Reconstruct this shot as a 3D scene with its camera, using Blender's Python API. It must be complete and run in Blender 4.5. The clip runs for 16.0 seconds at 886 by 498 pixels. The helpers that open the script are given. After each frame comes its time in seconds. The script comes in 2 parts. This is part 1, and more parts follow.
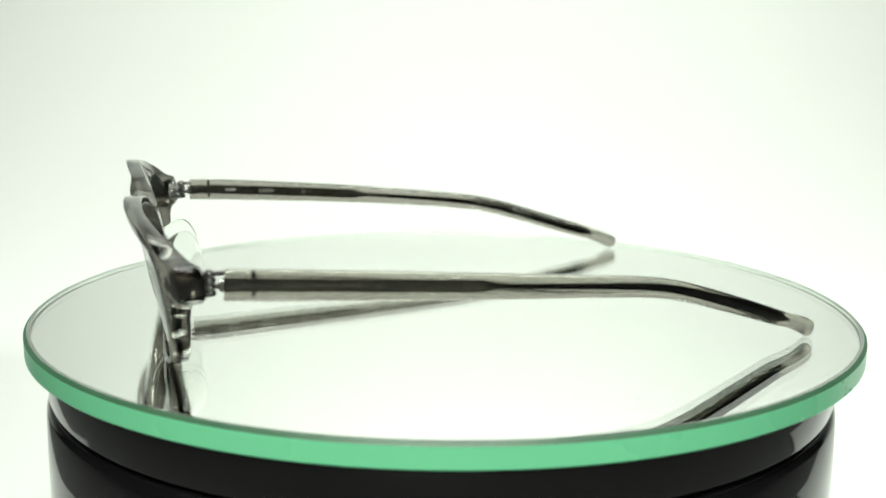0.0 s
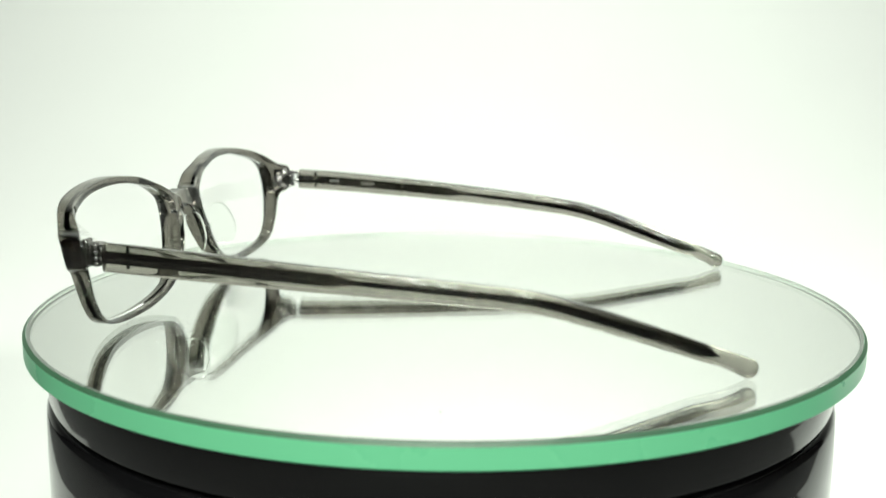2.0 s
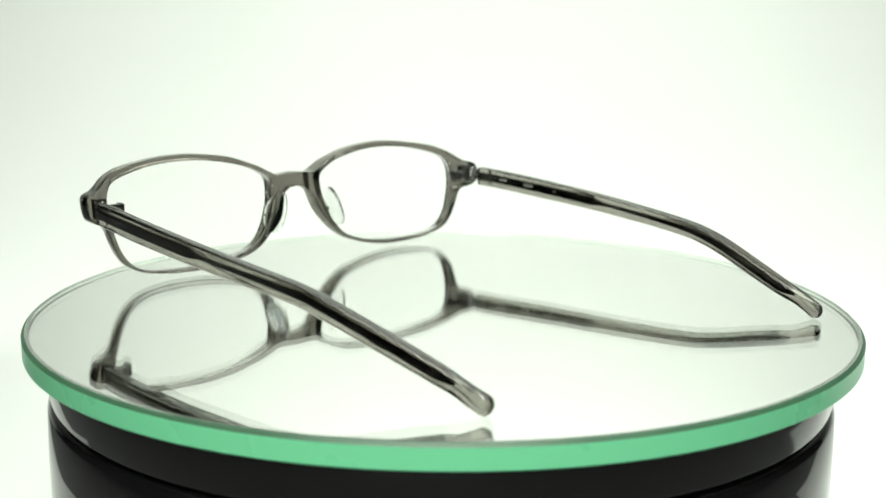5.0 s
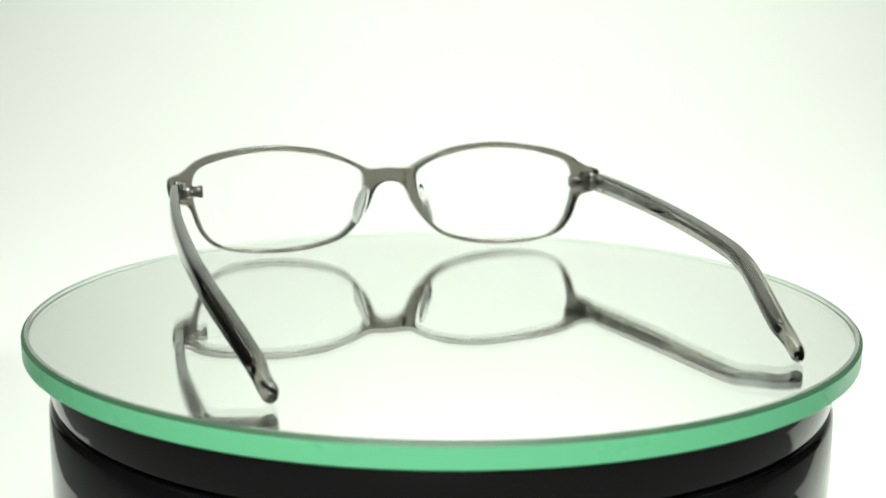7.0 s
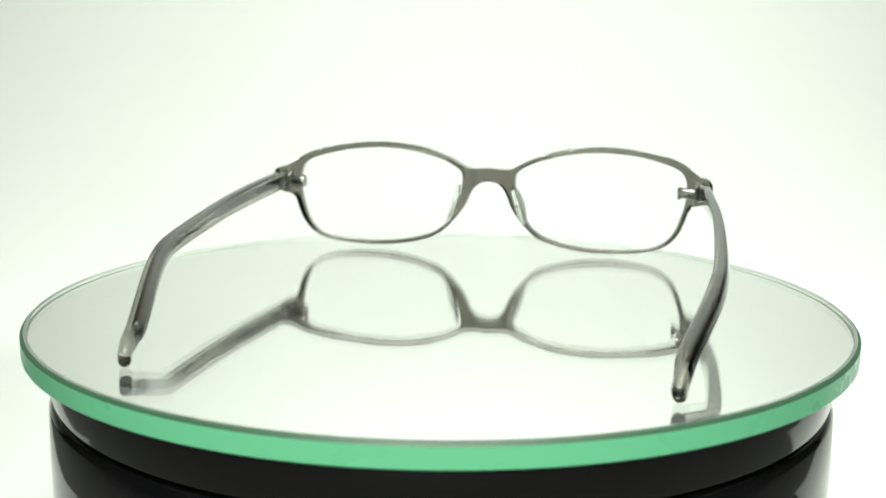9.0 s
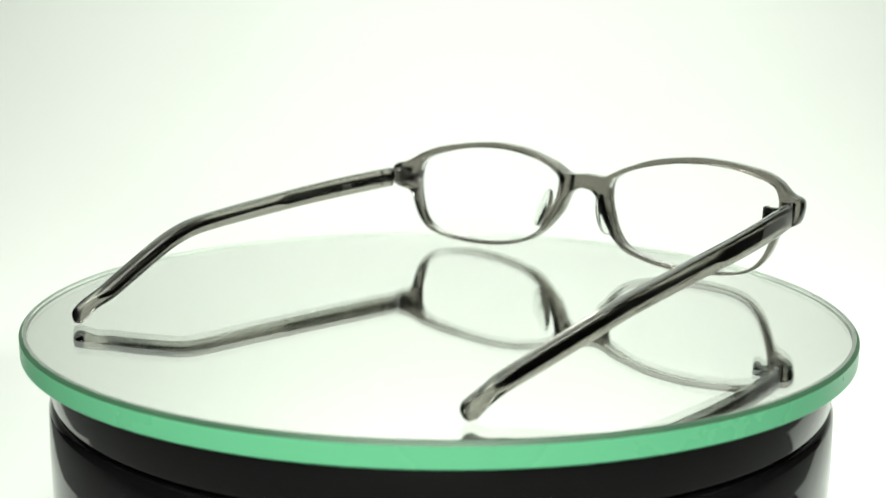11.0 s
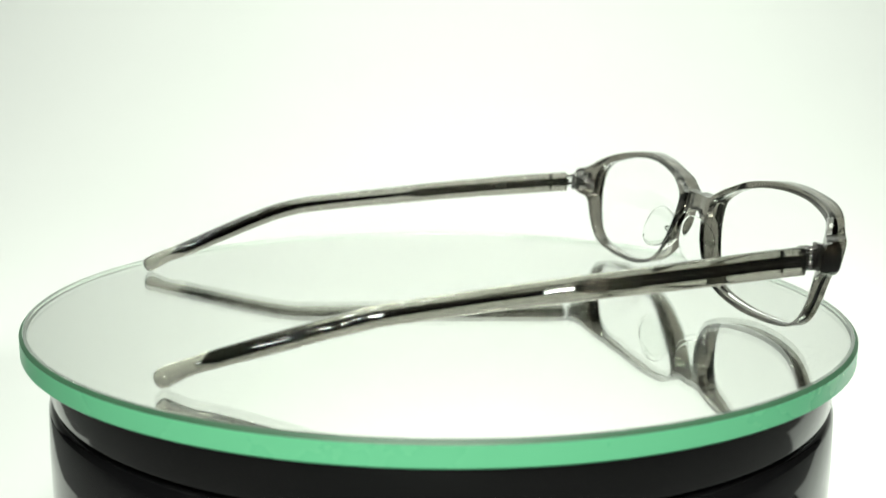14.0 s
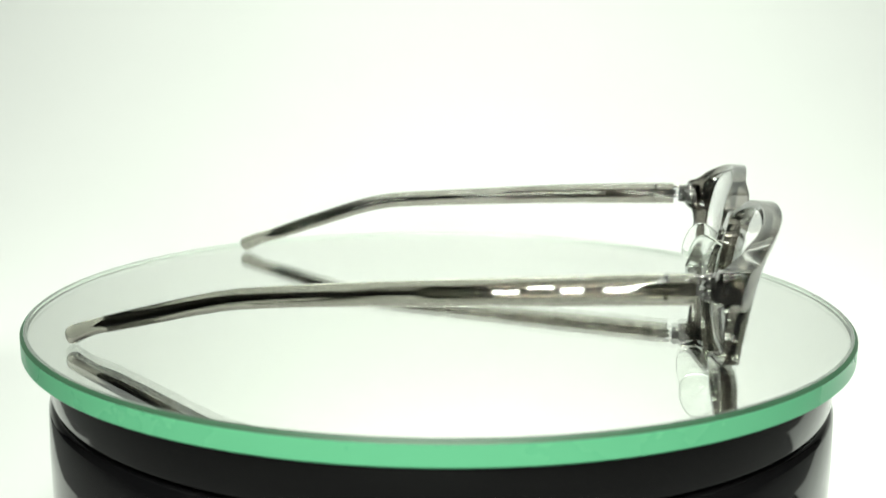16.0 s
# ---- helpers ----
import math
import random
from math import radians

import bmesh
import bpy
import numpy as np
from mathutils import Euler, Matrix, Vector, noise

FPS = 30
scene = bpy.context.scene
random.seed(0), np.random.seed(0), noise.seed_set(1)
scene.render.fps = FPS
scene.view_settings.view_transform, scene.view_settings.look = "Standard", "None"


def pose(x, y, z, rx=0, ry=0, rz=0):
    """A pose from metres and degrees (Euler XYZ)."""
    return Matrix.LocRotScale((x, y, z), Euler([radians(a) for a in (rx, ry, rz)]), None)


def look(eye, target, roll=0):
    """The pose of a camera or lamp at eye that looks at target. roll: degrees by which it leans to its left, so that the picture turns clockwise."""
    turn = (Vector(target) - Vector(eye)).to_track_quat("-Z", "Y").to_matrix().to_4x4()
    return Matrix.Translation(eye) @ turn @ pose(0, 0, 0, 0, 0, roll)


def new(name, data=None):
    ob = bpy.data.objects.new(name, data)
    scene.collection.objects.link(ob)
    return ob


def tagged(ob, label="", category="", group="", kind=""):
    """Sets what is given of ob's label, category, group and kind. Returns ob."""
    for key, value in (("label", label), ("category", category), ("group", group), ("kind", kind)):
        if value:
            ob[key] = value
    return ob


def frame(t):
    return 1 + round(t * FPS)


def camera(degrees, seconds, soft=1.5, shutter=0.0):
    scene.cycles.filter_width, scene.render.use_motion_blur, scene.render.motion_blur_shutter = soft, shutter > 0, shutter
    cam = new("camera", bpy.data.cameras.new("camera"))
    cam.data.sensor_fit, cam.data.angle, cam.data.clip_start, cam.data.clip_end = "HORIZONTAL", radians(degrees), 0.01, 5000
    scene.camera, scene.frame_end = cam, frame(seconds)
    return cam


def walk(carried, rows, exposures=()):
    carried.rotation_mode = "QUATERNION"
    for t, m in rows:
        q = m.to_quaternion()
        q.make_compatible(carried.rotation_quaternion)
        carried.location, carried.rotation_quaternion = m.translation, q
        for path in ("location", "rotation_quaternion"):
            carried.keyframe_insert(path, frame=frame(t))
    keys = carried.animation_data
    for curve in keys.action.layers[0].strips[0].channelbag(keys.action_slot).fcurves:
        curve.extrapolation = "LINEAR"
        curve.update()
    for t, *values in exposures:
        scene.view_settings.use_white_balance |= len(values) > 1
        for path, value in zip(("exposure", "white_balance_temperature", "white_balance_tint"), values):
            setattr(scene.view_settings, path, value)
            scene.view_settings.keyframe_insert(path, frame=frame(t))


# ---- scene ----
# Turntable axis at the world's origin, z = 0 on top of the mirror disc.
MM = 0.001
SECONDS = 16.0
START_ANGLE, SPEED = 105.416, -12.822      # degrees, degrees a second

cam = camera(43.62, SECONDS, soft=1.5)
EYE = (0.0, -0.2832, 0.0681)
NEAR_EYE = (0.0, -0.2818, 0.0678)          # the tripod settles back a little after the start
AIM = (0.0002, 0.6982, -0.1207)
ROLL = 0.559
cam.data.dof.use_dof = True
cam.data.dof.focus_distance = 0.266
cam.data.dof.aperture_fstop = 19.5
walk(cam, [(0, look(NEAR_EYE, AIM, ROLL)), (4.2, look(NEAR_EYE, AIM, ROLL)), (6.3, look(EYE, AIM, ROLL)), (SECONDS, look(EYE, AIM, ROLL))])

# ---- light ----
world = bpy.data.worlds.new("studio")
scene.world = world
world.use_nodes = True
world.node_tree.nodes["Background"].inputs[0].default_value = (0.9, 1.0, 0.93, 1)
world.node_tree.nodes["Background"].inputs[1].default_value = 0.02
scene.view_settings.exposure = -0.2
TINT = (0.93, 1.0, 0.888)


def area_lamp(name, eye, target, size_x, size_y, watts, shape="RECTANGLE"):
    data = bpy.data.lights.new(name, "AREA")
    data.shape, data.size, data.size_y = shape, size_x, size_y
    data.energy, data.color = watts, TINT
    ob = new(name, data)
    ob.matrix_world = look(eye, target)
    return ob


# Unseen fill lights, added to whiten the paper sweep and its mirror image.
area_lamp("overhead_fill", (0.14, 0.30, 1.15), (0.14, 0.32, 0.0), 1.0, 0.7, 8.5)
area_lamp("backdrop_fill", (0.14, 0.1, 0.85), (0.12, 0.80, 0.42), 0.75, 0.3, 7.6)
# Unseen pair of fills, added to brighten the disc's green front edge.
for lx in (-0.22, 0.16):
    area_lamp("front_fill", (lx * 0.6, -0.45, 0.66), (0.0, 0.0, 0.0), 0.14, 0.09, 3.2)
for lx in (-0.20, -0.10, 0.0, 0.10, 0.20):
    area_lamp("spot_bulb", (lx, -0.42, 0.62), (0, 0, 0.02), 0.035, 0.035, 0.35, "DISK")
for lx, lz in ((-0.25, 0.13), (-0.19, 0.16), (-0.13, 0.135), (-0.05, 0.135), (0.02, 0.165), (0.10, 0.13), (0.58, 0.14)):
    area_lamp("track_lamp", (lx, -0.95, lz), (0, 0, 0.02), 0.045, 0.032, 0.4)


# ---- materials ----
def material(name):
    m = bpy.data.materials.new(name)
    m.use_nodes = True
    nt = m.node_tree
    return m, nt, nt.nodes["Principled BSDF"], nt.nodes["Material Output"]


def bumpy(nt, bsdf, scale, strength, distance=0.0002, detail=4.0):
    tex = nt.nodes.new("ShaderNodeTexNoise")
    tex.inputs["Scale"].default_value, tex.inputs["Detail"].default_value = scale, detail
    co = nt.nodes.new("ShaderNodeTexCoord")
    nt.links.new(co.outputs["Object"], tex.inputs["Vector"])
    b = nt.nodes.new("ShaderNodeBump")
    b.inputs["Strength"].default_value, b.inputs["Distance"].default_value = strength, distance
    nt.links.new(tex.outputs["Fac"], b.inputs["Height"])
    nt.links.new(b.outputs["Normal"], bsdf.inputs["Normal"])
    return tex


def varied(nt, bsdf, socket, low, high, scale, detail=5.0):
    tex = nt.nodes.new("ShaderNodeTexNoise")
    tex.inputs["Scale"].default_value, tex.inputs["Detail"].default_value = scale, detail
    co = nt.nodes.new("ShaderNodeTexCoord")
    nt.links.new(co.outputs["Object"], tex.inputs["Vector"])
    ramp = nt.nodes.new("ShaderNodeValToRGB")
    ramp.color_ramp.elements[0].position, ramp.color_ramp.elements[1].position = 0.3, 0.7
    ramp.color_ramp.elements[0].color, ramp.color_ramp.elements[1].color = low, high
    nt.links.new(tex.outputs["Fac"], ramp.inputs["Fac"])
    nt.links.new(ramp.outputs["Color"], bsdf.inputs[socket])


def grey(v):
    return (v, v, v, 1)


def clear_plastic(name, colour, ior, roughness):
    m, nt, b, out = material(name)
    b.inputs["Base Color"].default_value = (*colour, 1)
    b.inputs["Transmission Weight"].default_value = 1.0
    b.inputs["IOR"].default_value = ior
    b.inputs["Roughness"].default_value = roughness
    return m


def metal(name, colour, roughness, fine):
    m, nt, b, out = material(name)
    b.inputs["Metallic"].default_value = 1.0
    low = tuple(c * 0.8 for c in colour)
    varied(nt, b, "Base Color", (*low, 1), (*colour, 1), 900)
    varied(nt, b, "Roughness", grey(roughness * 0.7), grey(roughness * 1.4), 1500)
    bumpy(nt, b, 2500, fine, 0.00002)
    return m


def make_paper():
    m, nt, b, out = material("white_paper")
    varied(nt, b, "Base Color", (0.83, 0.84, 0.83, 1), (0.86, 0.87, 0.86, 1), 3)
    b.inputs["Roughness"].default_value = 0.9
    bumpy(nt, b, 400, 0.15, 0.0003)
    return m


def make_wall():
    m, nt, b, out = material("grey_studio_paint")
    varied(nt, b, "Base Color", grey(0.10), grey(0.12), 2)
    b.inputs["Roughness"].default_value = 0.85
    bumpy(nt, b, 60, 0.2, 0.002)
    return m


def make_gloss_black():
    m, nt, b, out = material("gloss_black_plastic")
    varied(nt, b, "Base Color", (0.006, 0.006, 0.007, 1), (0.011, 0.010, 0.011, 1), 30)
    varied(nt, b, "Roughness", grey(0.06), grey(0.12), 60)
    bumpy(nt, b, 45, 0.06, 0.0006, 2.0)
    return m


def make_edge_glass():
    m, nt, b, out = material("green_glass_edge")
    varied(nt, b, "Base Color", (0.19, 0.68, 0.37, 1), (0.20, 0.71, 0.39, 1), 12)
    varied(nt, b, "Roughness", grey(0.25), grey(0.31), 40)
    b.inputs["IOR"].default_value = 1.5
    return m


def make_silvering():
    m, nt, b, out = material("mirror_silvering")
    b.inputs["Metallic"].default_value = 1.0
    varied(nt, b, "Base Color", (0.958, 0.98, 0.948, 1), (0.968, 0.986, 0.958, 1), 8)
    b.inputs["Roughness"].default_value = 0.0
    return m


PAPER = make_paper()
WALL = make_wall()
BLACK = make_gloss_black()
EDGE = make_edge_glass()
SILVER = make_silvering()
# Dark tone for the thin lines that the arris shows by reflection.
EDGE_LINE, _nt, _b, _o = material("dark_edge_line")
varied(_nt, _b, "Base Color", (0.06, 0.075, 0.065, 1), (0.09, 0.105, 0.09, 1), 40)
_b.inputs["Roughness"].default_value = 0.6
# Pale opaque tone in place of the light seen through clear glass.
PALE, _nt, _b, _o = material("pale_edge_liner")
varied(_nt, _b, "Base Color", (0.58, 0.65, 0.59, 1), (0.64, 0.71, 0.65, 1), 20)
_b.inputs["Roughness"].default_value = 0.4
PANE = clear_plastic("clear_float_glass", (0.992, 1.0, 0.992), 1.5, 0.0)
ARRIS, _nt, _b, _o = material("ground_glass_arris")
varied(_nt, _b, "Base Color", (0.035, 0.10, 0.055, 1), (0.05, 0.13, 0.07, 1), 60)
_b.inputs["Roughness"].default_value = 0.45
# One acetate; the thicker front's light absorption is put into its darker tint.
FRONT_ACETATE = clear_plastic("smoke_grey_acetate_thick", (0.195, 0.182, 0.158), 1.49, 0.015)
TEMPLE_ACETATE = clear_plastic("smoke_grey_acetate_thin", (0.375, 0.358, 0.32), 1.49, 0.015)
SILICONE = clear_plastic("clear_nose_pad_plastic", (0.93, 0.95, 0.93), 1.16, 0.02)
LENS = clear_plastic("clear_lens", (0.998, 1.0, 0.998), 1.2, 0.0)
STEEL = metal("gunmetal_hinge_metal", (0.36, 0.345, 0.335), 0.18, 0.02)
CORE, _nt, _b, _o = material("dark_core_metal")
_b.inputs["Metallic"].default_value = 1.0
varied(_nt, _b, "Base Color", (0.12, 0.11, 0.10, 1), (0.16, 0.148, 0.136, 1), 70, 1.0)
_b.inputs["Roughness"].default_value = 0.13
MARK, _nt, _b, _o = material("pale_stamp_ink")
_b.inputs["Base Color"].default_value = (0.20, 0.20, 0.19, 1)
_b.inputs["Roughness"].default_value = 0.5


# ---- building helpers ----
def part(name, bm, mat, parent=None, label="", smooth=True):
    me = bpy.data.meshes.new(name)
    bmesh.ops.recalc_face_normals(bm, faces=bm.faces)
    if smooth:
        for f in bm.faces:
            f.smooth = True
    bm.to_mesh(me)
    bm.free()
    if smooth:
        me.set_sharp_from_angle(angle=radians(32))
    me.materials.append(mat)
    ob = new(name, me)
    if parent is not None:
        ob.parent = parent
    if label:
        ob["label"] = label
    return ob


def lathe(profile, n=160):
    """Turns a profile of (radius, height) in millimetres about z."""
    bm = bmesh.new()
    rings = []
    for r, z in profile:
        rings.append([bm.verts.new((r * math.cos(a) * MM, r * math.sin(a) * MM, z * MM))
                      for a in (2 * math.pi * k / n for k in range(n))])
    for a, b in zip(rings, rings[1:]):
        for k in range(n):
            bm.faces.new((a[k], a[(k + 1) % n], b[(k + 1) % n], b[k]))
    return bm, rings


def loft(sections, cap=True):
    """Joins rings of points (millimetres) with equal counts."""
    bm = bmesh.new()
    rings = [[bm.verts.new(Vector(p) * MM) for p in s] for s in sections]
    n = len(rings[0])
    for a, b in zip(rings, rings[1:]):
        for k in range(n):
            bm.faces.new((a[k], a[(k + 1) % n], b[(k + 1) % n], b[k]))
    if cap:
        bm.faces.new(rings[0])
        bm.faces.new(list(reversed(rings[-1])))
    return bm


def box(x, y, z, sx, sy, sz, bevel=0.2):
    bm = bmesh.new()
    bmesh.ops.create_cube(bm, size=1.0, matrix=Matrix.Translation(Vector((x, y, z)) * MM) @ Matrix.Diagonal((sx * MM, sy * MM, sz * MM, 1)))
    if bevel:
        bmesh.ops.bevel(bm, geom=bm.edges[:], offset=bevel * MM, segments=2, affect="EDGES", profile=0.5)
    return bm


def rod(p, q, radius, n=20):
    """A rounded-end rod from p to q, millimetres."""
    p, q = Vector(p), Vector(q)
    axis = (q - p).normalized()
    u = axis.orthogonal().normalized()
    v = axis.cross(u)
    length = (q - p).length
    e = min(radius * 0.35, length * 0.2)
    out = []
    for s, r in ((0, radius * 0.8), (e * 0.4, radius * 0.95), (e, radius), (length - e, radius), (length - e * 0.4, radius * 0.95), (length, radius * 0.8)):
        out.append([p + axis * s + (u * math.cos(a) + v * math.sin(a)) * r for a in (2 * math.pi * k / n for k in range(n))])
    return loft(out)


def spline(points, steps, closed=False):
    """Catmull-Rom curve through tuples of any length."""
    pts = [np.array(p, float) for p in points]
    n = len(pts)
    out = []
    spans = n if closed else n - 1
    for i in range(spans):
        if closed:
            a, b, c, d = pts[(i - 1) % n], pts[i], pts[(i + 1) % n], pts[(i + 2) % n]
        else:
            a, b, c, d = pts[max(i - 1, 0)], pts[i], pts[i + 1], pts[min(i + 2, n - 1)]
        for k in range(steps):
            t = k / steps
            out.append(0.5 * (2 * b + (c - a) * t + (2 * a - 5 * b + 4 * c - d) * t * t + (3 * b - a - 3 * c + d) * t ** 3))
    if not closed:
        out.append(pts[-1])
    return out


def smoothstep(a, b, x):
    t = min(1.0, max(0.0, (x - a) / (b - a)))
    return t * t * (3 - 2 * t)


# ---- studio ----
def studio():
    """White paper sweep on a table, in a dim studio."""
    bm = bmesh.new()
    prof = [(0.01 + 0.34 * k / 10, FLOOR) for k in range(11)]
    r = 0.45
    prof += [(0.35 + r * math.sin(a), FLOOR + r - r * math.cos(a)) for a in (math.pi / 2 * k / 24 for k in range(1, 25))]
    prof += [(0.80, FLOOR + r + 1.2 * k / 6) for k in range(1, 7)]
    left = [bm.verts.new((max(-1.3, -0.195 - 0.6 * max(0.0, y - 0.05) - 1.2 * max(0.0, y - 0.25)), y, z)) for y, z in prof]
    right = [bm.verts.new((min(1.3, 0.27 + 1.2 * max(0.0, y - 0.03)), y, z)) for y, z in prof]
    for k in range(len(prof) - 1):
        bm.faces.new((left[k], left[k + 1], right[k + 1], right[k]))
    sweep = part("backdrop", bm, PAPER)
    solid = sweep.modifiers.new("thickness", "SOLIDIFY")
    solid.thickness, solid.offset = 0.002, -1
    tagged(sweep, "seamless white paper backdrop curving up behind the turntable", "backdrop", kind="structure")
    for name, loc, size in (("wall_north", (0, 1.55, 0.9), (5.1, 0.1, 3.2)), ("wall_south", (0, -2.05, 0.9), (5.1, 0.1, 3.2)),
                            ("wall_east", (2.5, -0.25, 0.9), (0.1, 3.5, 3.2)), ("wall_west", (-2.5, -0.25, 0.9), (0.1, 3.5, 3.2)),
                            ("table_top", (0, -0.35, FLOOR - 0.023), (2.8, 1.5, 0.04)), ("floor", (0, -0.25, -0.75), (5.1, 3.7, 0.1)), ("ceiling", (0, -0.25, 2.55), (5.1, 3.7, 0.1))):
        bm = bmesh.new()
        bmesh.ops.create_cube(bm, size=1.0, matrix=Matrix.Translation(loc) @ Matrix.Diagonal((*size, 1)))
        tagged(part(name, bm, WALL, smooth=False), "plain dark grey painted studio " + name.replace("_", " "), name.split("_")[0], kind="structure")


FLOOR = -0.085
studio()

# ---- turntable and mirror disc ----
DISC_R, DISC_T = 103.5, 5.2
DISC_OFF = (0.77, -0.01)


def turntable():
    root = new("turntable")
    root.location = (0, 0, FLOOR)
    top = -DISC_T - 0.15 - FLOOR / MM
    bm, _ = lathe([(0.001, top), (60, top), (96.8, top), (97.6, top - 0.4), (97.9, top - 1.2), (98.0, top - 10.2), (97.7, top - 11.0), (96.2, top - 11.3)])
    plate = part("platter", bm, BLACK, root, "glossy black rotating platter rim")
    g = top - 12.3
    bm, _ = lathe([(95.4, g + 1.2), (95.6, g + 0.2), (97.2, g), (97.9, g - 0.5), (98.6, g - 1.6), (98.9, g - 12), (98.7, g - 30), (97.6, g - 50),
                   (95.5, 2.0), (94.0, 0.3), (0.001, 0.0)])
    part("body", bm, BLACK, root, "glossy black round plastic housing")
    bm, _ = lathe([(94.6, g + 2.4), (94.6, g - 1.0)])
    part("gap_ring", bm, BLACK, root)
    tagged(root, "glossy black round motorised turntable standing on white paper", "turntable")
    return root, plate


def mirror_disc():
    root = new("mirror_disc")
    r, t = DISC_R, DISC_T
    c, back = 0.75, 1.8 - t
    bm, _ = lathe([(r - c, 0.0), (40, 0.0), (0.001, 0.0)], 240)
    pane = part("glass_pane", bm, PANE, root, "clear glass face of the mirror", smooth=False)
    pane.visible_shadow = False
    bm, _ = lathe([(r, -c), (r - c * 0.5, -c * 0.42), (r - c, 0.0)], 240)
    part("arris", bm, ARRIS, root, "ground dark green glass arris")
    bm, _ = lathe([(r, -c), (r, -t + 0.3), (r - 0.3, -t)], 240)
    part("edge_band", bm, EDGE, root, "bright green polished glass edge")
    # Added liner; its pale colour stands in for light through the edge.
    bm, _ = lathe([(r - 0.8, -0.5), (r - 0.8, back + 0.55)], 240)
    part("edge_liner", bm, PALE, root, "added pale liner painted as light coming through the glass edge")
    # Added ring under the pane; paints the arris's dark reflected line.
    bm, _ = lathe([(r - 1.6, -0.10), (r - 0.85, -0.10)], 240)
    part("edge_line_ring", bm, EDGE_LINE, root, "added dark ring under the glass face for the arris reflection")
    # Two dark bands on the liner, painted for the same reflected lines.
    bm, _ = lathe([(r - 0.82, -0.05), (r - 0.8, -0.5)], 240)
    part("edge_line_band", bm, EDGE_LINE, root, "dark line painted on the liner for the arris reflection")
    bm, _ = lathe([(r - 0.8, back + 0.55), (r - 0.8, back + 0.05)], 240)
    part("edge_line_band", bm, EDGE_LINE, root, "dark line painted on the liner for the arris reflection")
    bm, _ = lathe([(r - 0.3, -t), (r - 0.85, back), (40, back), (0.001, back)], 240)
    part("silvering", bm, SILVER, root, "silver mirror backing", smooth=False)
    for x, y, size in ((37.0, -79.0, 0.45), (36.9, -84.6, 0.25), (38.6, -79.4, 0.22)):
        bm = bmesh.new()
        bmesh.ops.create_icosphere(bm, subdivisions=1, radius=size * MM * 0.5,
                                   matrix=Matrix.Translation((x * MM, y * MM, 0.00006)) @ Matrix.Diagonal((1.6, 0.7, 0.4, 1)))
        part("dust_speck", bm, CORE, root)
    tagged(root, "round thick mirror with bright green glass edge on a black turntable", "mirror")
    return root


table, platter = turntable()
disc = mirror_disc()


# ---- eyeglasses ----
LENS_CURVE = [(8.5, 22.5), (8.7, 24.4), (9.4, 25.6), (11.3, 27.0), (15.5, 28.9), (21.5, 30.5), (28, 31.6), (34, 32.0), (40, 31.9), (47, 31.2),
              (53.5, 29.8), (58.2, 28.4), (60.6, 26.9), (61.9, 24.4), (62.1, 20.5), (61.5, 16.4), (60.4, 12.6), (59.2, 9.4), (57.7, 7.0), (55.8, 5.1),
              (53, 3.6), (50, 2.8), (45, 2.3), (38.5, 2.1), (32, 2.4), (25, 3.4), (19.2, 5.0), (15.8, 6.8), (13.5, 8.9), (11.6, 11.8), (10.2, 15.0), (9.0, 18.6)]
RIM_CURVE = [(0, 26.6), (6.3, 26.3), (9, 27.4), (12, 29.0), (15.5, 30.4), (20, 32.0), (25, 33.0), (32, 33.75), (37, 33.85), (43, 33.5), (50, 32.6), (56, 31.5),
             (60, 30.1), (62.2, 28.9), (64.0, 27.5), (66.0, 26.3), (68.3, 25.7), (69.5, 24.6), (69.6, 22.0), (68.8, 19.2), (66.6, 17.8), (64.2, 17.0), (62.8, 15.0),
             (61.7, 11.6), (60.1, 8.2), (57.7, 5.3), (54.5, 3.3), (50, 2.0), (44, 1.2), (38, 1.0), (32, 1.2), (26, 2.0), (20.3, 3.4), (16.2, 5.0), (13.1, 7.5),
             (10.5, 10.3), (8.3, 13.2), (6.9, 15.7), (5.8, 18.4), (4.5, 20.4), (2.4, 21.9), (0, 22.4)]
MID = (35.0, 17.0)


def front_y(x, z):
    return 72.96 + 0.00217 * x * x - 6.75e-7 * x ** 4 + 0.219 * (z - 17)


def depth_at(x, z):
    """How far the frame reaches behind the lens's front surface."""
    x = abs(x)
    end = 1.4 * smoothstep(58, 66, x) * smoothstep(4, 18, z)
    nasal = 0.6 * smoothstep(2.5, 7.5, x) * smoothstep(18, 9, x)
    return 3.4 + end + nasal


def lip_at(x, z):
    """How far the frame stands proud of the lens's front surface."""
    x = abs(x)
    nasal = 1.5 * smoothstep(3.5, 7.5, x) * smoothstep(21, 11, x)
    return 0.2 + nasal


def lens_at(angle):
    """Point of the lens opening in a direction from its middle."""
    best = None
    for a, b in zip(LENS_LOOP, LENS_LOOP[1:] + LENS_LOOP[:1]):
        va, vb = a - MID, b - MID
        d = np.array((math.cos(angle), math.sin(angle)))
        e = vb - va
        det = d[0] * -e[1] + d[1] * e[0]
        if abs(det) < 1e-9:
            continue
        s = (va[0] * -e[1] + va[1] * e[0]) / det
        u = (d[0] * va[1] - d[1] * va[0]) / det
        if s > 0 and -1e-6 <= u <= 1 + 1e-6:
            best = MID + d * s
    return best


LENS_LOOP = spline(LENS_CURVE, 8, True)


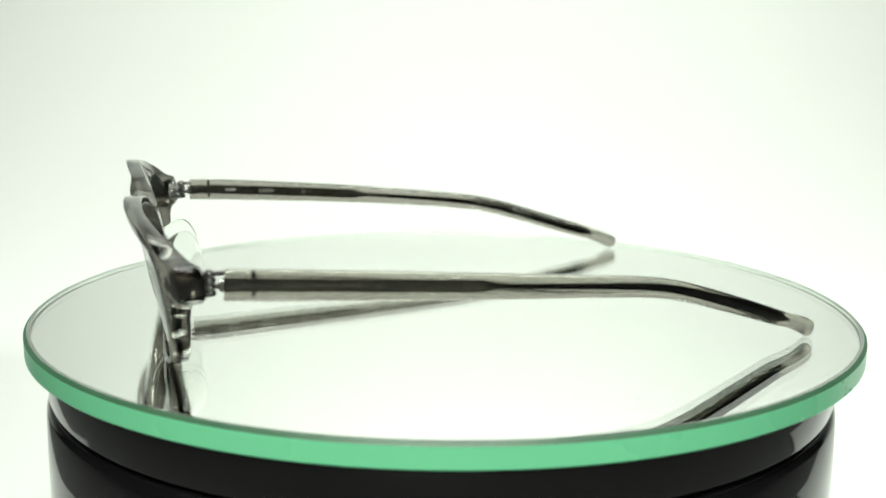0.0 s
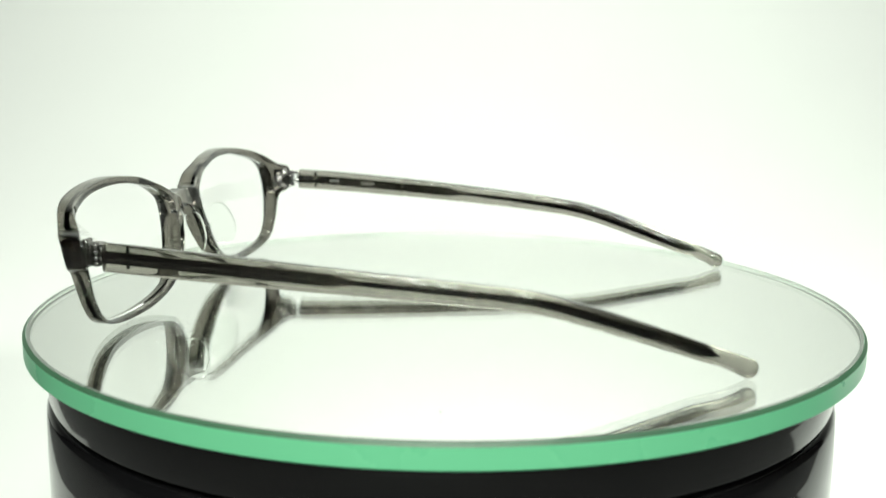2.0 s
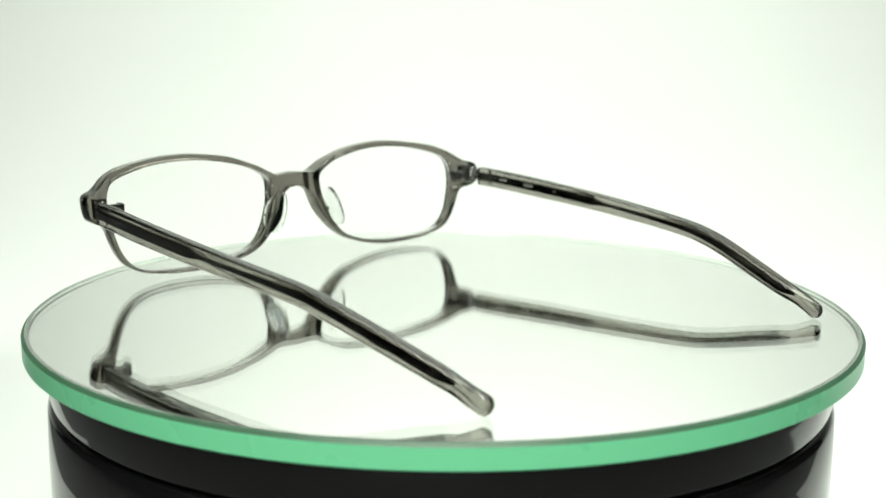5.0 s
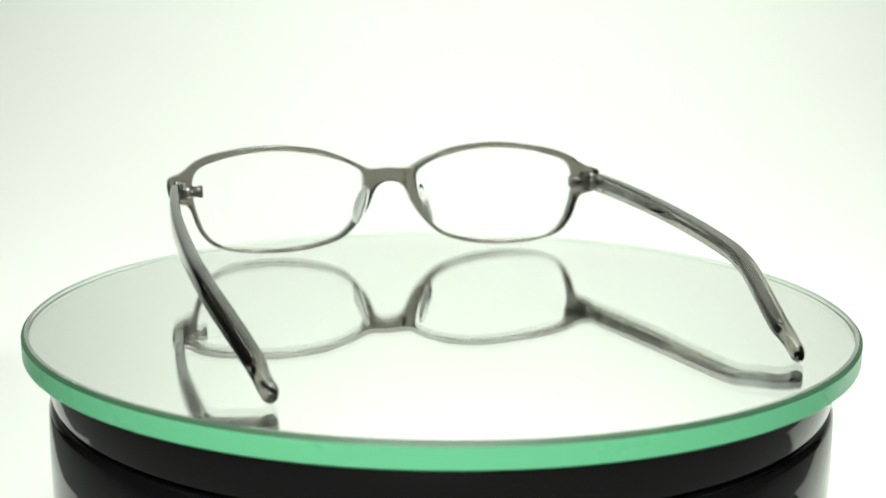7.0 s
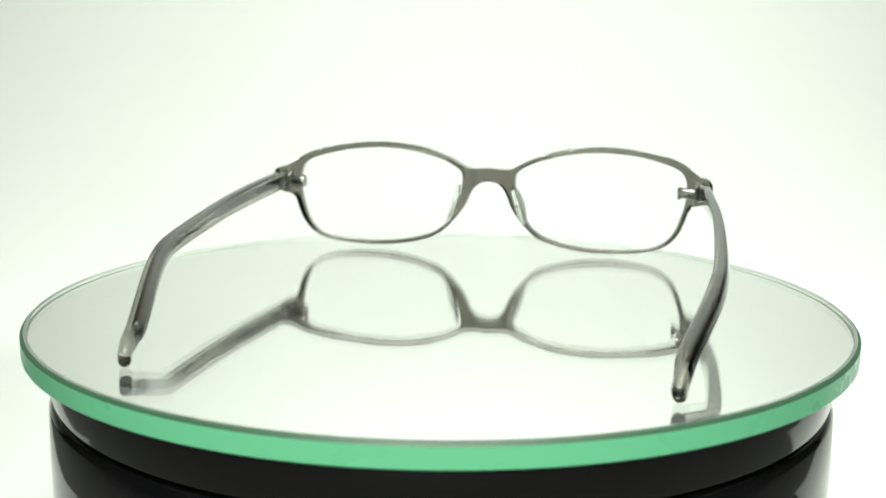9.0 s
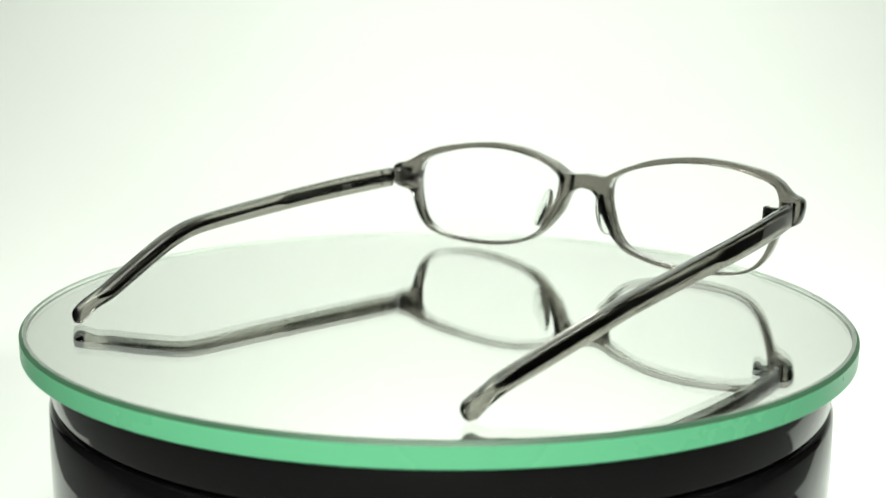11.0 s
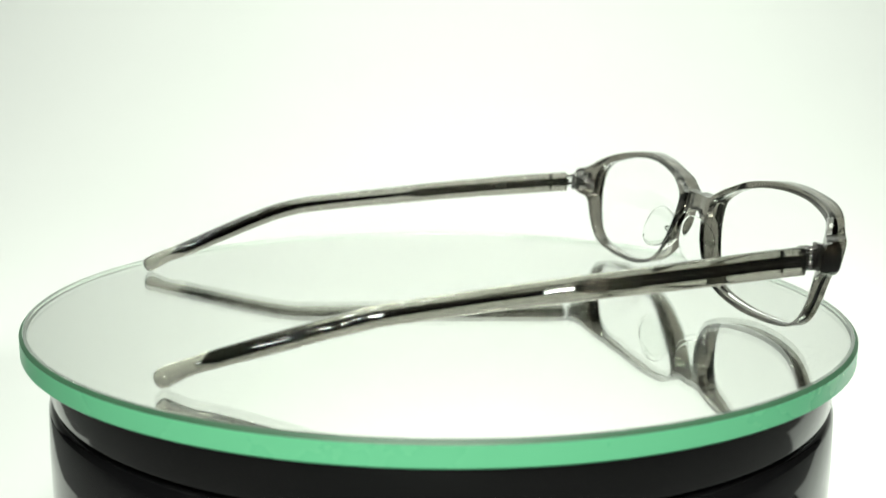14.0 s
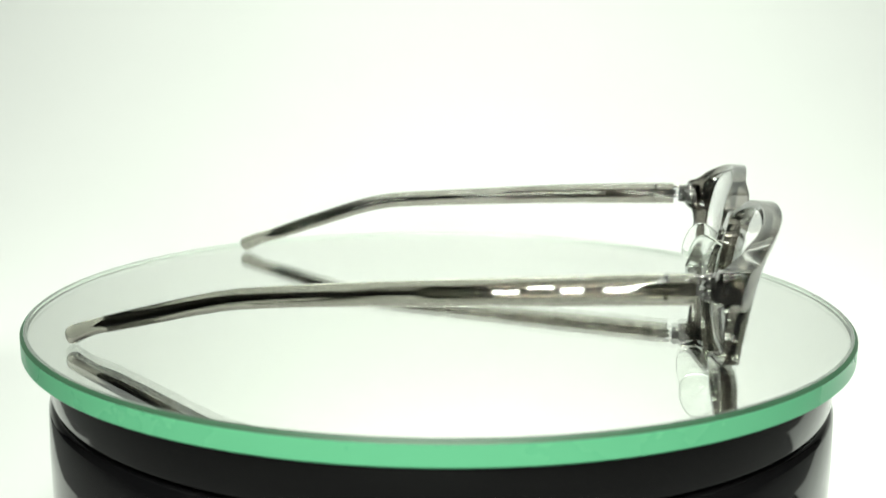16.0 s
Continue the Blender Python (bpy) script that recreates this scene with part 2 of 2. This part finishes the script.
def front_frame(root):
    rim = spline(RIM_CURVE, 6)
    nb = 6
    rim += [np.array((0.0, 22.4 + (26.6 - 22.4) * k / nb)) for k in range(1, nb)]
    bm = bmesh.new()
    for side in (1, -1):
        rings, flat = [], []
        for o in rim:
            i = lens_at(math.atan2(o[1] - MID[1], o[0] - MID[0]))
            w = float(np.linalg.norm(o - i))
            d = (o - i) / w
            on_axis = abs(o[0]) < 1e-6
            c1, c2 = 0.12, min(0.38, w * 0.2)
            across = [c1 * 1.6 + (w - c2 - c1 * 1.6) * k / 9 for k in range(10)]
            rest = [(w - c2 * .3, .97), (w, .90), (w, .10), (w - c2 * .3, .03)]
            if on_axis:
                across = [c1 * 1.6 + (w * .985 - c1 * 1.6) * k / 9 for k in range(10)]
                rest = [(w, 1.0), (w, .7), (w, .3), (w, 0.0)]
            steps = [(0, .06), (0, .5), (0, .94), (c1 * 0.5, .98)] + [(a, 1.0) for a in across] + rest + [(a, 0.0) for a in reversed(across)] + [(c1 * 0.5, .02)]
            ring = []
            for a, f in steps:
                x, z = i[0] + d[0] * a, i[1] + d[1] * a
                y = front_y(x, z) + lip_at(x, z) * f - depth_at(x, z) * (1 - f)
                ring.append(bm.verts.new((side * x * MM, y * MM, z * MM)))
            rings.append(ring)
            flat.append(on_axis)
        n = len(rings[0])
        for k in range(len(rings)):
            a, b = rings[k], rings[(k + 1) % len(rings)]
            for j in range(n):
                if flat[k] and flat[(k + 1) % len(rings)] and 14 <= j <= 16:
                    continue
                bm.faces.new((a[j], a[(j + 1) % n], b[(j + 1) % n], b[j]))
    bmesh.ops.remove_doubles(bm, verts=bm.verts[:], dist=0.00002)
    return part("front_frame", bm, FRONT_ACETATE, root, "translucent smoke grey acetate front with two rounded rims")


def lens(root, side):
    bm = bmesh.new()
    loops = []
    for y_off in (-1.2, -2.3):
        rows = []
        for s in (0.994, 0.75, 0.4):
            rows.append([bm.verts.new((side * x * MM, (front_y(x, z) + y_off) * MM, z * MM))
                         for x, z in ((MID[0] + (p[0] - MID[0]) * s, MID[1] + (p[1] - MID[1]) * s) for p in LENS_LOOP)])
        x, z = MID
        centre = bm.verts.new((side * x * MM, (front_y(x, z) + y_off) * MM, z * MM))
        n = len(rows[0])
        for a, b in zip(rows, rows[1:]):
            for k in range(n):
                bm.faces.new((a[k], a[(k + 1) % n], b[(k + 1) % n], b[k]))
        for k in range(n):
            bm.faces.new((rows[-1][k], rows[-1][(k + 1) % n], centre))
        loops.append(rows[0])
    n = len(loops[0])
    for k in range(n):
        bm.faces.new((loops[0][k], loops[0][(k + 1) % n], loops[1][(k + 1) % n], loops[1][k]))
    ob = part("lens", bm, LENS, root, "clear colourless lens")
    ob.visible_shadow = False
    return ob


def nose_pad(root, side):
    bm = bmesh.new()
    bmesh.ops.create_uvsphere(bm, u_segments=28, v_segments=18, radius=1.0)
    for v in bm.verts:
        x, y, z = v.co
        wide = 1.0 - 0.22 * z
        v.co = Vector((math.copysign(abs(x) ** 0.5, x) * 0.8 + 0.5 * y * y + 0.3 * z * z, 5.1 * y * wide - 0.7 * z * z, 6.3 * z))
    turn = Euler((radians(6), radians(-17), radians(-6))).to_matrix()
    for v in bm.verts:
        c = turn @ v.co + Vector((10.2, 66.4, 15.9))
        v.co = Vector((side * c.x, c.y, c.z)) * MM
    pad = part("nose_pad", bm, SILICONE, root, "clear colourless nose pad")
    part("pad_stem", rod((side * 11.2, 70.8, 14.2), (side * 10.8, 68.8, 15.0), 0.8), SILICONE, pad)
    return pad


def temple_path(side):
    drop = 0.0 if side < 0 else -1.2
    tip_x = 56.0 if side < 0 else 56.4
    # x, y, z of the middle line, height, width
    ctrl = [(67.4, 60.3, 21.45, 6.1, 2.7), (68.0, 50, 21.0, 6.1, 2.8), (68.6, 35, 20.3 + drop * .15, 5.9, 2.9), (68.7, 18, 19.4 + drop * .3, 5.5, 3.0),
            (68.2, 2, 18.4 + drop * .4, 5.1, 3.2), (67.4, -14, 17.4 + drop * .7, 4.7, 3.4), (66.5, -26, 16.5 + drop, 4.5, 3.5),
            (65.5, -33, 15.4 + drop, 4.4, 3.8), (63.9, -41, 13.2 + drop * .8, 4.3, 4.1), (60.4, -54, 8.9 + drop * .4, 4.1, 4.3),
            (58.0, -63, 5.8, 3.8, 4.2), (57.3, -67.4, 4.5, 3.55, 3.6), (56.8, -70.6, 3.3, 3.9, 3.0), (tip_x, -73.0, 2.2, 4.2, 2.9)]
    return [(side * p[0], *p[1:]) for p in spline(ctrl, 8)]


LEAN = {1: radians(10), -1: radians(1.5)}      # how far the temples' outer faces look up


def section(p, nxt, scale_h=1.0, scale_w=1.0, groove=0.0, n=40, power=3.4):
    c = Vector(p[:3])
    fwd = (Vector(nxt[:3]) - c).normalized()
    up = (Vector((0, 0, 1)) - fwd * fwd.z).normalized()
    out = fwd.cross(up)
    flank = 1 if p[0] > 0 else -1
    tilt = flank * LEAN[flank] * smoothstep(62, 48, p[1])
    out, up = out * math.cos(tilt) - up * math.sin(tilt), up * math.cos(tilt) + out * math.sin(tilt)
    ring = []
    for k in range(n):
        a = 2 * math.pi * (k + 0.5) / n
        ca, sa = math.cos(a), math.sin(a)
        ex = 2 / power
        u = math.copysign(abs(ca) ** ex, ca) * p[4] / 2 * scale_w
        v = math.copysign(abs(sa) ** ex, sa) * p[3] / 2 * scale_h
        u *= 1 - groove * math.exp(-(v / (0.16 * p[3])) ** 2)
        ring.append(c + out * u + up * v)
    return ring


def blade_section(p, nxt, groove):
    """A flat metal bar with a shallow V groove along both broad faces."""
    c = Vector(p[:3])
    fwd = (Vector(nxt[:3]) - c).normalized()
    up = (Vector((0, 0, 1)) - fwd * fwd.z).normalized()
    out = fwd.cross(up)
    flank = 1 if p[0] > 0 else -1
    tilt = flank * LEAN[flank] * smoothstep(62, 48, p[1])
    out, up = out * math.cos(tilt) - up * math.sin(tilt), up * math.cos(tilt) + out * math.sin(tilt)
    side = [(-0.50, 0.72), (-0.44, 1.0), (-0.22, 1.0), (-0.03, 1 - groove), (0.03, 1 - groove), (0.22, 1.0), (0.44, 1.0), (0.50, 0.72)]
    pts = side + [(v, -u) for v, u in reversed(side)]
    return [c + out * (u * p[4] / 2) + up * (v * p[3]) for v, u in pts]


def temple(root, side):
    path = temple_path(side)
    rings = []
    for k, p in enumerate(path):
        q = path[k + 1] if k + 1 < len(path) else tuple(np.array(p) * 2 - np.array(path[k - 1]))
        rings.append(section(p, q, power=4.6 - 1.7 * smoothstep(32, 80, k)))
    # softened square end at the hinge, rounded tip at the far end
    first = [r * 1.0 for r in section(path[0], path[1], 0.93, 0.85, power=4.2)]
    push = (Vector(path[0][:3]) - Vector(path[1][:3])).normalized()
    rings.insert(0, [v + push * 0.25 for v in first])
    last = path[-1]
    ahead = (Vector(path[-1][:3]) - Vector(path[-2][:3])).normalized()
    for d, s in ((0.7, 0.93), (1.25, 0.78), (1.65, 0.52), (1.8, 0.2)):
        p = (*(Vector(last[:3]) + ahead * d), last[3], last[4])
        q = tuple(Vector(p[:3]) + ahead)
        rings.append(section(p, q, s, s, power=2.6))
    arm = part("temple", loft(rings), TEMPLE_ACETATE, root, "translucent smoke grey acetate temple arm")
    # metal core: flat blade, then a wire that stops short of the tip
    blade = []
    for k, p in enumerate(path):
        q = path[k + 1] if k + 1 < len(path) else None
        y = p[1]
        if q is None or y < -67.2:
            break
        taper = smoothstep(6, 11, y)
        thick = smoothstep(0, -45, y)
        point = 1.0 - 0.8 * smoothstep(-62.5, -67.2, y)
        h = (1.1 + 1.5 * taper + 0.6 * thick) * point
        w = (0.9 + 0.3 * taper + 0.5 * thick) * point
        z = p[2] + 0.15
        blade.append(blade_section((p[0], y, z, h, w), (q[0], q[1], q[2] + 0.15), 0.18 + 0.42 * taper))
    part("core_wire", loft(blade), CORE, arm, "dark metal core seen through the acetate")
    # Pale strip painted as the bright reflection in the core's groove.
    strip = []
    for k, p in enumerate(path):
        if 12 < p[1] < 57.5:
            q = path[k + 1]
            strip.append(section((p[0] + side * 0.60, p[1], p[2] + 0.12, 0.42, 0.16), (q[0] + side * 0.60, q[1], q[2] + 0.12), power=3.0, n=8))
    part("groove_highlight", loft(strip), STEEL, arm, "pale strip painted as the highlight along the core's groove")
    # stamped marks on the blade and the inner face, too small to read
    p = path[13]
    for j in range(4):
        part("stamp_mark", box(p[0] - side * 0.72, p[1] - 1.5 - j * 1.0, p[2] + 0.05, 0.06, 0.55, 1.3, 0), MARK, arm)
    if side > 0:
        for p, lengths in ((path[8], (0.9, 0.5, 0.9)), (path[14], (0.7, 0.7, 0.5, 0.7)), (path[20], (1.1,))):
            y = p[1]
            for length in lengths:
                part("stamp_mark", box(p[0] - 1.42, y - length / 2, p[2] + 0.2, 0.08, length, 0.7, 0), MARK, arm)
                y -= length + 0.35
    return arm


def hinge(root, side):
    s = side
    leaf = part("hinge", box(s * 62.6, 64.6, 21.5, 6.6, 1.3, 3.3, 0.3), STEEL, root, "gunmetal barrel hinge")
    part("hinge_foot", box(s * 59.9, 65.6, 21.4, 1.5, 3.0, 3.7, 0.5), STEEL, leaf)
    part("hinge_plate", box(s * 65.6, 65.3, 21.8, 3.0, 1.2, 6.2, 0.3), STEEL, leaf)
    # Rivet metal; its dark mass also stands in for absorption in thick acetate.
    part("rivet_block", box(s * 66.2, 67.9, 21.7, 3.4, 2.6, 5.2, 0.4), CORE, leaf, "dark metal block set in the acetate")
    # Dark bar on the leaf's face; paints the shade inside its slot.
    part("slot_shade", box(s * 61.6, 63.85, 21.2, 3.2, 0.3, 1.1, 0.1), CORE, leaf)
    for k, z in enumerate((19.75, 21.0, 22.25, 23.5)):
        part("barrel", rod((s * 66.0, 63.1, z - 0.52), (s * 66.0, 63.1, z + 0.52), 1.25), STEEL, leaf)
        if k % 2:
            part("knuckle_arm", box(s * 66.2, 61.6, z, 1.0, 2.6, 0.95, 0.15), STEEL, leaf)
        else:
            part("knuckle_arm", box(s * 65.6, 64.3, z, 1.2, 1.6, 0.95, 0.15), STEEL, leaf)
    part("screw", rod((s * 66.0, 63.1, 19.0), (s * 66.0, 63.1, 24.35), 0.65), STEEL, leaf)
    part("temple_leaf", box(s * 66.9, 57.6, 21.4, 0.9, 7.6, 2.6, 0.25), STEEL, leaf)
    part("cross_pin", box(s * 67.2, 55.0, 21.7, 0.7, 0.8, 5.0, 0.15), CORE, leaf)
    for z in (20.2, 22.9):
        part("rivet", rod((s * 65.2, 65.0, z), (s * 65.2, 67.6, z), 0.55), STEEL, leaf)
    return leaf


def eyeglasses():
    root = new("eyeglasses")
    front_frame(root)
    for side in (-1, 1):
        lens(root, side)
        nose_pad(root, side)
        hinge(root, side)
        temple(root, side)
    tagged(root, "translucent smoke grey rectangular eyeglasses lying open on a mirror", "eyeglasses")
    return root


glasses = eyeglasses()
GLASSES_OFF = 2.243


# ---- what moves ----
def motions():
    disc_rows, platter_rows, glasses_rows = [], [], []
    base = platter.matrix_basis.copy()
    for k in range(33):
        t = k * 0.5
        a = START_ANGLE + SPEED * t
        spin = pose(0, 0, 0, 0, 0, a)
        glasses_rows.append((t, spin @ pose(GLASSES_OFF * MM, 0, 0)))
        turn = pose(0, 0, 0, 0, 0, SPEED * t)
        disc_rows.append((t, turn @ pose(DISC_OFF[0] * MM, DISC_OFF[1] * MM, 0)))
        platter_rows.append((t, turn @ base))
    walk(glasses, glasses_rows)
    walk(disc, disc_rows)
    walk(platter, platter_rows)


motions()
